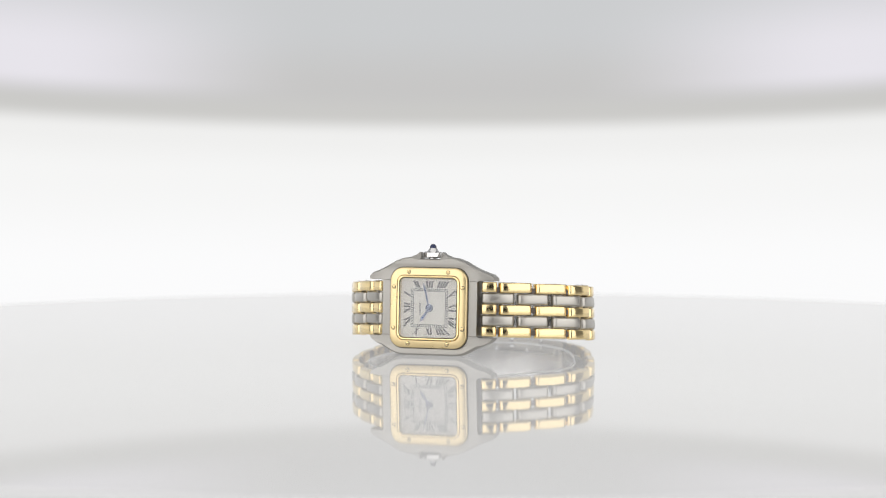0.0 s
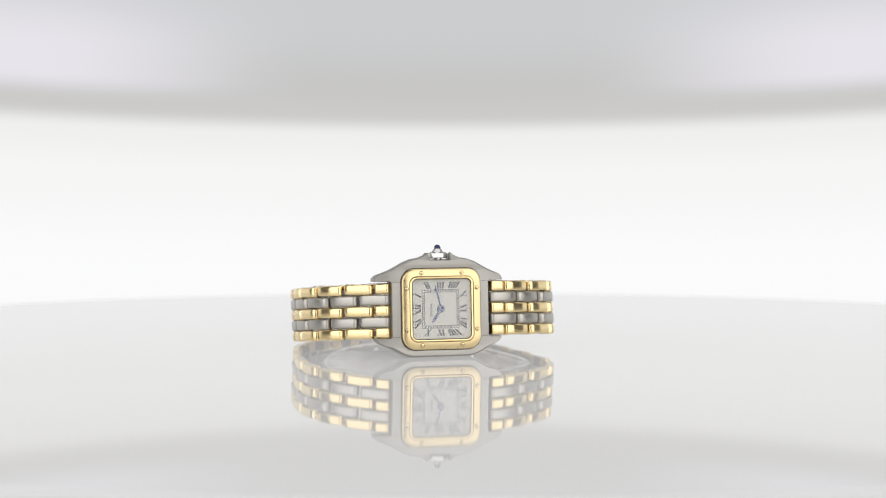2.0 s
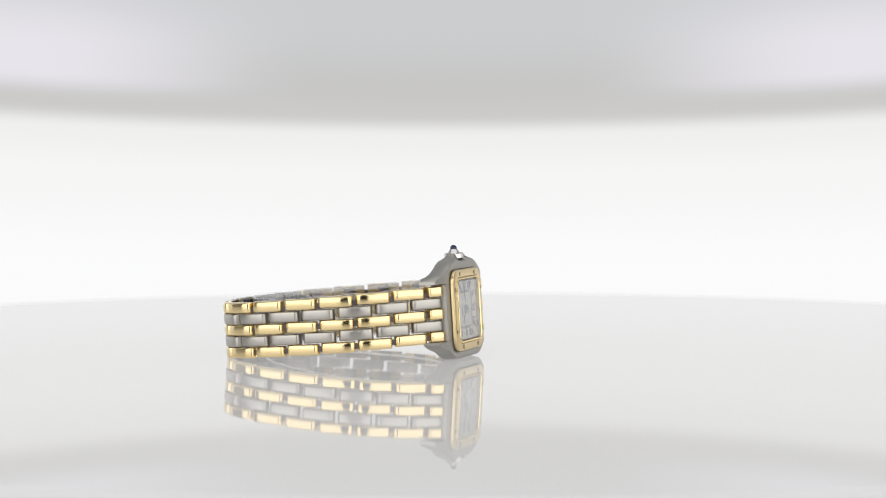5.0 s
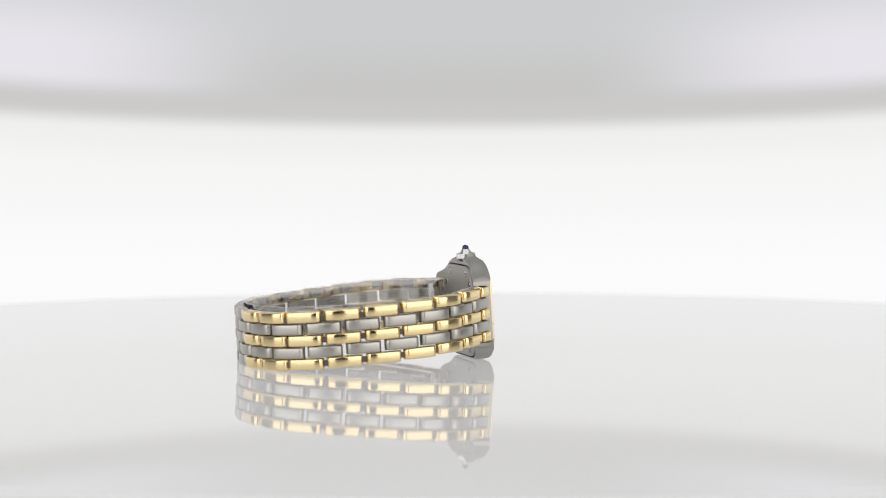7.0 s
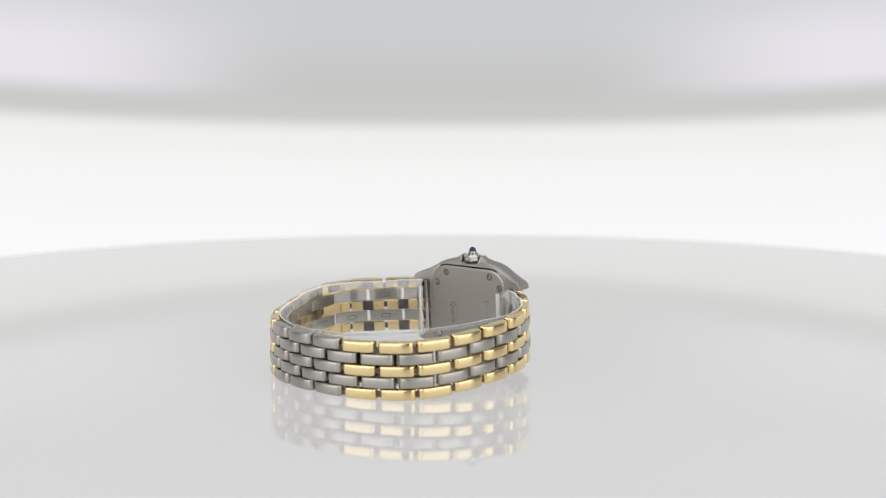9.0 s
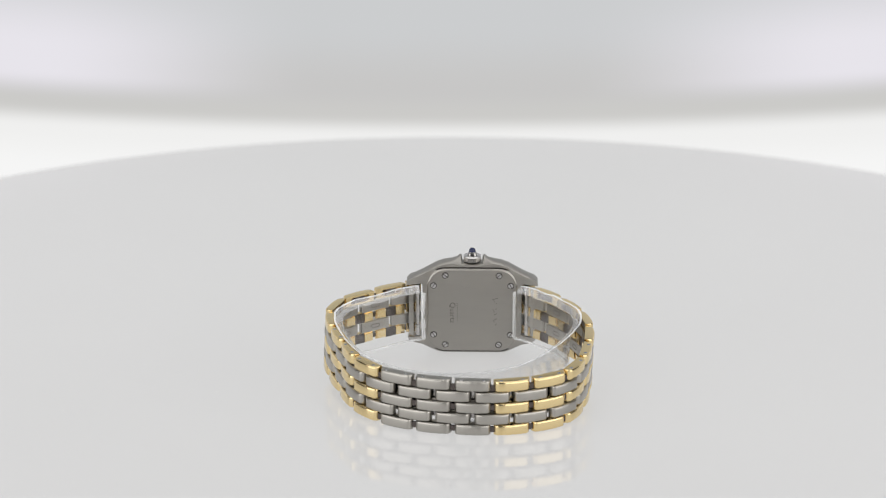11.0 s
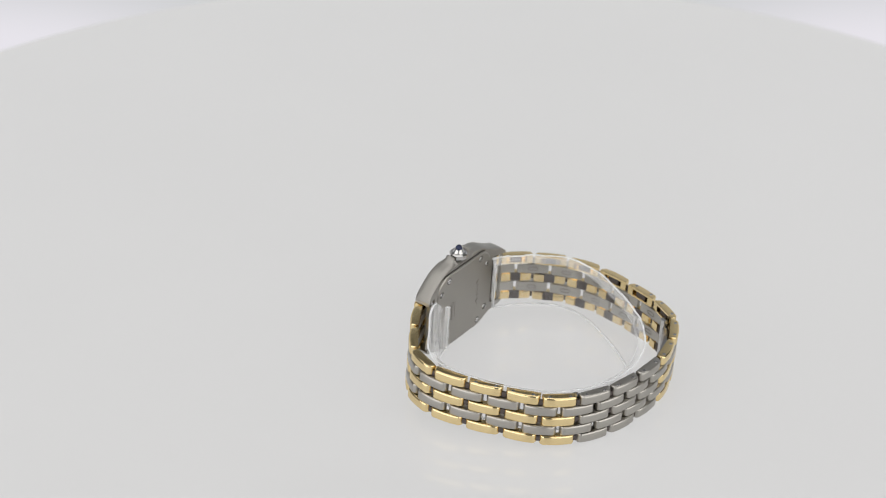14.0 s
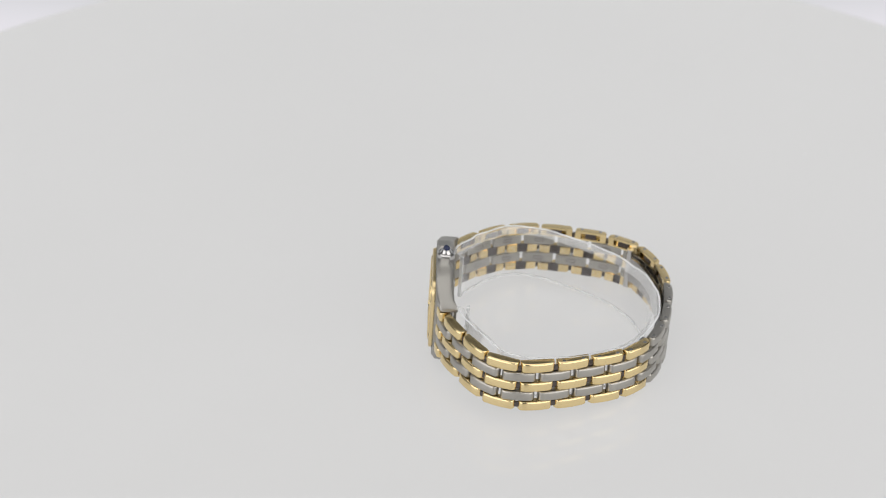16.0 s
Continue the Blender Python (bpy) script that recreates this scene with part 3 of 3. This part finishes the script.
def bracelet():
    made = {}

    def mesh_for(length, steel, gold, boxed):
        key = (round(length, 1), gold, boxed)
        if key not in made:
            me = link_mesh(length, steel, boxed)
            me.materials.append(GOLD if gold else LINKSTEEL)
            made[key] = me
        return made[key]

    slot = slot_mesh()
    bm = bmesh.new()
    bmesh.ops.create_cone(bm, cap_ends=True, segments=12, radius1=0.42 * MM, radius2=0.38 * MM, depth=0.06 * MM)
    screw = bpy.data.meshes.new("screw")
    bm.to_mesh(screw)
    bm.free()
    screw.materials.append(DARKSTEEL)
    for row in range(5):
        z = (2 - row) * ROWGAP
        inner = row in (1, 3)
        n = LINKS if inner else LINKS + 1
        for i in range(n):
            if not inner:
                s0, s1 = max(0.0, (i - 0.5) * PITCH), min(TOTAL, (i + 0.5) * PITCH)
            else:
                s0, s1 = i * PITCH, (i + 1) * PITCH
            gold = not inner and not 8 <= i <= 10
            steel = not gold
            mid = (s0 + s1) / 2
            length = s1 - s0 - (0.8 if inner else 0.75)
            p, out, d = along(mid)
            a, _, _ = along(s0)
            b, _, _ = along(s1)
            d = (b - a).normalized()
            out = Vector((d.y, -d.x))
            # the chord's middle, pushed out by part of the bow
            c = (a + b) / 2
            p = c + out * ((p - c).dot(out) * 0.6)
            ob = new("gold_link" if gold else "steel_link", mesh_for(length, steel, gold, row == 0))
            ob.parent = watch
            lean = flare(mid)
            m = Matrix(((d.x, -out.x, 0, p.x * MM), (d.y, -out.y, 0, p.y * MM), (0, 0, 1, middle(p) * MM), (0, 0, 0, 1)))
            ob.matrix_basis = m @ pose(0, 0, 0, lean) @ Matrix.Translation((0, 0, z * MM))
            if row == 0 and 5 <= i <= 14:
                for k in (-1, 1):
                    so = new("screw", screw)
                    so.parent = ob
                    so.location = (k * length * 0.3 * MM, 0.95 * MM, ROWH / 2 * MM)
            if inner and 0 < i < n - 1 and not 7 <= i <= 10:
                so = new("slot", slot)
                so.parent = ob
    # dark bars put the shade of each gold link's hollow into colour; connectors cross its gaps
    for name, w, h, y0, y1 in (("shade_bar", 2.5, 2.28, 1.5, 1.93), ("connector", 1.6, 1.2, 1.0, 1.5)):
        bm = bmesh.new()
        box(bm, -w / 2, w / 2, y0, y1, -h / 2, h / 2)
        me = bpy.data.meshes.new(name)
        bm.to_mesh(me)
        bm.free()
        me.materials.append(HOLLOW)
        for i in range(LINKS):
            q = i + (1.0 if name == "shade_bar" else 0.5)
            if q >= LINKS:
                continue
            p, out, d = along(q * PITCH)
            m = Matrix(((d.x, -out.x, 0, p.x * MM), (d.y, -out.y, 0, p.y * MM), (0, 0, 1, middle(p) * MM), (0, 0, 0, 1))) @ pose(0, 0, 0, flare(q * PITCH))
            for z in ((-2 * ROWGAP, 0.0, 2 * ROWGAP) if name == "shade_bar" else (2 * ROWGAP - 0.55, 0.0, -2 * ROWGAP)):
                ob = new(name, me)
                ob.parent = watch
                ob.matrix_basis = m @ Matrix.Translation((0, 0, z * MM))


bracelet()


def strip(bm, s0, s1, inset, z0, z1, thick, n=40, path=None):
    path = path or (lambda s: along(s, inset))
    rows = []
    for i in range(n + 1):
        p, out, d = path(s0 + (s1 - s0) * i / n)
        q = p - out * thick
        o = middle(p)
        rows.append([bm.verts.new((a.x * MM, a.y * MM, (z + o) * MM)) for a, z in ((p, z0), (p, z1), (q, z1), (q, z0))])
    for a, b in zip(rows, rows[1:]):
        bridge(bm, a, b)
    bm.faces.new(rows[0])
    bm.faces.new(rows[-1])


def clasp():
    bm = bmesh.new()
    strip(bm, 7.5 * PITCH, 12.65 * PITCH, 2.5, -3.2, 3.2, 0.9)
    ob = part("clasp_blade", bm, DARKSTEEL, watch, "curved steel folding clasp blade")
    for s in (7.5, 12.65):
        p, out, d = along(s * PITCH, 2.9)
        bm = bmesh.new()
        bmesh.ops.create_cone(bm, cap_ends=True, segments=16, radius1=0.8 * MM, radius2=0.8 * MM, depth=10.4 * MM)
        h = part("hinge_pin", bm, POLISHED, ob)
        h.location = (p.x * MM, p.y * MM, middle(p) * MM)


clasp()


def lug_bars():
    """The bars that hold the bracelet between the horns, with the plate that ends its inner face."""
    for sx in (-1, 1):
        bm = bmesh.new()
        for k in range(5):
            rad = (0.5 if k % 2 else 0.62) * MM
            bmesh.ops.create_cone(bm, cap_ends=True, segments=14, radius1=rad, radius2=rad, depth=2.4 * MM, matrix=Matrix.Translation((sx * 12.4 * MM, 2.0 * MM, (k - 2) * 2.44 * MM)))
        bar = part("lug_bar", bm, POLISHED, watch, "steel spring bar between the horns")
        bm = bmesh.new()
        box(bm, min(sx * 13.3, sx * 14.3), max(sx * 13.3, sx * 14.3), 2.6, 3.2, -5.9, 5.9)
        part("end_plate", bm, LINKSTEEL, bar, "flat steel end plate", smooth=0)


lug_bars()

# ---- the clear strip that keeps the bracelet open ----
liner = new("plastic_liner")
INNER = spline([(11.4, 5.8), (15.0, 7.0), (21.0, 11.0), (25.8, 14.6), (27.4, 19.0), (26.6, 25.4), (24.0, 33.0), (20.4, 39.4), (15.0, 44.0), (8.2, 46.8), (1.0, 47.2), (-5.5, 45.2), (-11.5, 40.8), (-16.2, 34.2), (-19.8, 27.0),
                (-21.8, 20.2), (-20.6, 14.5), (-17.0, 9.8), (-13.0, 6.4), (-9.8, 4.4)], 8)


def liner_sheet():
    last = len(INNER) - 1
    rng = random.Random(5)
    wob = [rng.uniform(-1, 1) for _ in range(last + 1)]
    wob = [sum(wob[max(0, i - 2):i + 3]) / 5 for i in range(last + 1)]

    def bent(cols, name, material, parent, label, thick=0.28):
        """A bent sheet along the strip; its cross-section as outward offsets and heights."""
        bm = bmesh.new()
        prev = None
        for i in range(last + 1):
            d = (INNER[min(i + 1, last)] - INNER[max(i - 1, 0)]).normalized()
            out = Vector((d.y, -d.x))
            base = middle(INNER[i])
            rim = [(o, z) for o, z in cols] + [(o - thick, z) for o, z in reversed(cols)]
            q = [bm.verts.new(((INNER[i].x + out.x * (o + 0.25 * wob[i])) * MM, (INNER[i].y + out.y * (o + 0.25 * wob[i])) * MM, (base + z + (0.3 * wob[i] if z > 5 else 0)) * MM)) for o, z in rim]
            if prev:
                bridge(bm, prev, q)
            else:
                bm.faces.new(q)
            prev = q
        bm.faces.new(prev)
        ob = part(name, bm, material, parent, label, smooth=40)
        ob.visible_shadow = False
        return ob

    ob = bent([(0.0, -5.5), (0.05, -1.0), (0.3, 2.0), (0.9, 5.06)], "sheet", PLASTIC, liner, "")
    # the lip carries the strip's bright reflection as a white tint
    bent([(0.9, 5.1), (1.3, 5.6), (1.9, 6.0), (2.5, 6.2)], "lip", WHITESHEEN, ob, "outward lip with painted white sheen", 0.32)
    bent([(2.48, 6.2), (2.6, 6.3)], "cut_edge", FROSTED, ob, "milky cut edge", 0.3)
    bent([(0.02, -5.9), (0.02, -5.52)], "cut_edge", FROSTED, ob, "milky cut edge", 0.36)
    for k, nm in ((0, "torn_end"), (last, "cut_end")):
        p, d = INNER[k], (INNER[min(k + 1, last)] - INNER[max(k - 1, 0)]).normalized()
        sgn = -1 if k == 0 else 1
        bm = bmesh.new()
        # a thick end face, ragged where the strip was torn
        n = 15
        prev = None
        for i in range(n):
            z = -5.6 + 11.2 * i / (n - 1)
            jag = rng.uniform(0.0, 0.6) if k == 0 else 0.0
            q = []
            for a, b in ((0.0, 0.3), (0.35 + jag, 0.3 - 0.5 * jag), (0.35 + jag, -0.5 - 0.5 * jag), (0.0, -0.5)):
                x, y = p.x + d.x * sgn * a + d.y * b, p.y + d.y * sgn * a - d.x * b
                q.append(bm.verts.new((x * MM, y * MM, (middle(p) + z) * MM)))
            if prev:
                bridge(bm, prev, q)
            else:
                bm.faces.new(q)
            prev = q
        bm.faces.new(prev)
        part(nm, bm, FROSTED, ob, "milky torn end" if k == 0 else "milky cut end", smooth=20)


liner_sheet()
tagged(liner, "clear plastic strip curled inside the bracelet", "plastic strip")

# how the watch lies: case edge on the plate, leaning back a little onto the clasp
LIE = pose(-0.00425, -0.00275, 0.01085, -3.5, 0, 0)
SPIN = [(0.0, -19.0), (1.0, -1.1), (2.0, 16.6), (3.0, 34.25), (4.2, 55.7), (5.25, 74.6), (6.3, 93.5), (7.0, 106.0), (8.0, 123.8), (9.2, 145.4), (10.25, 164.7), (11.3, 184.0), (12.5, 206.0), (14.0, 233.35), (15.0, 251.4),
        (16.0, 269.3)]


def motions():
    spin = [(t, Matrix.Translation(AXIS) @ pose(0, 0, 0, 0, 0, a)) for t, a in SPIN]
    walk(table, spin)
    walk(watch, [(t, m @ LIE) for t, m in spin])
    walk(liner, [(t, m @ LIE) for t, m in spin])
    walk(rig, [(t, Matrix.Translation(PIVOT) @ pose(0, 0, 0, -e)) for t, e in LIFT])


motions()
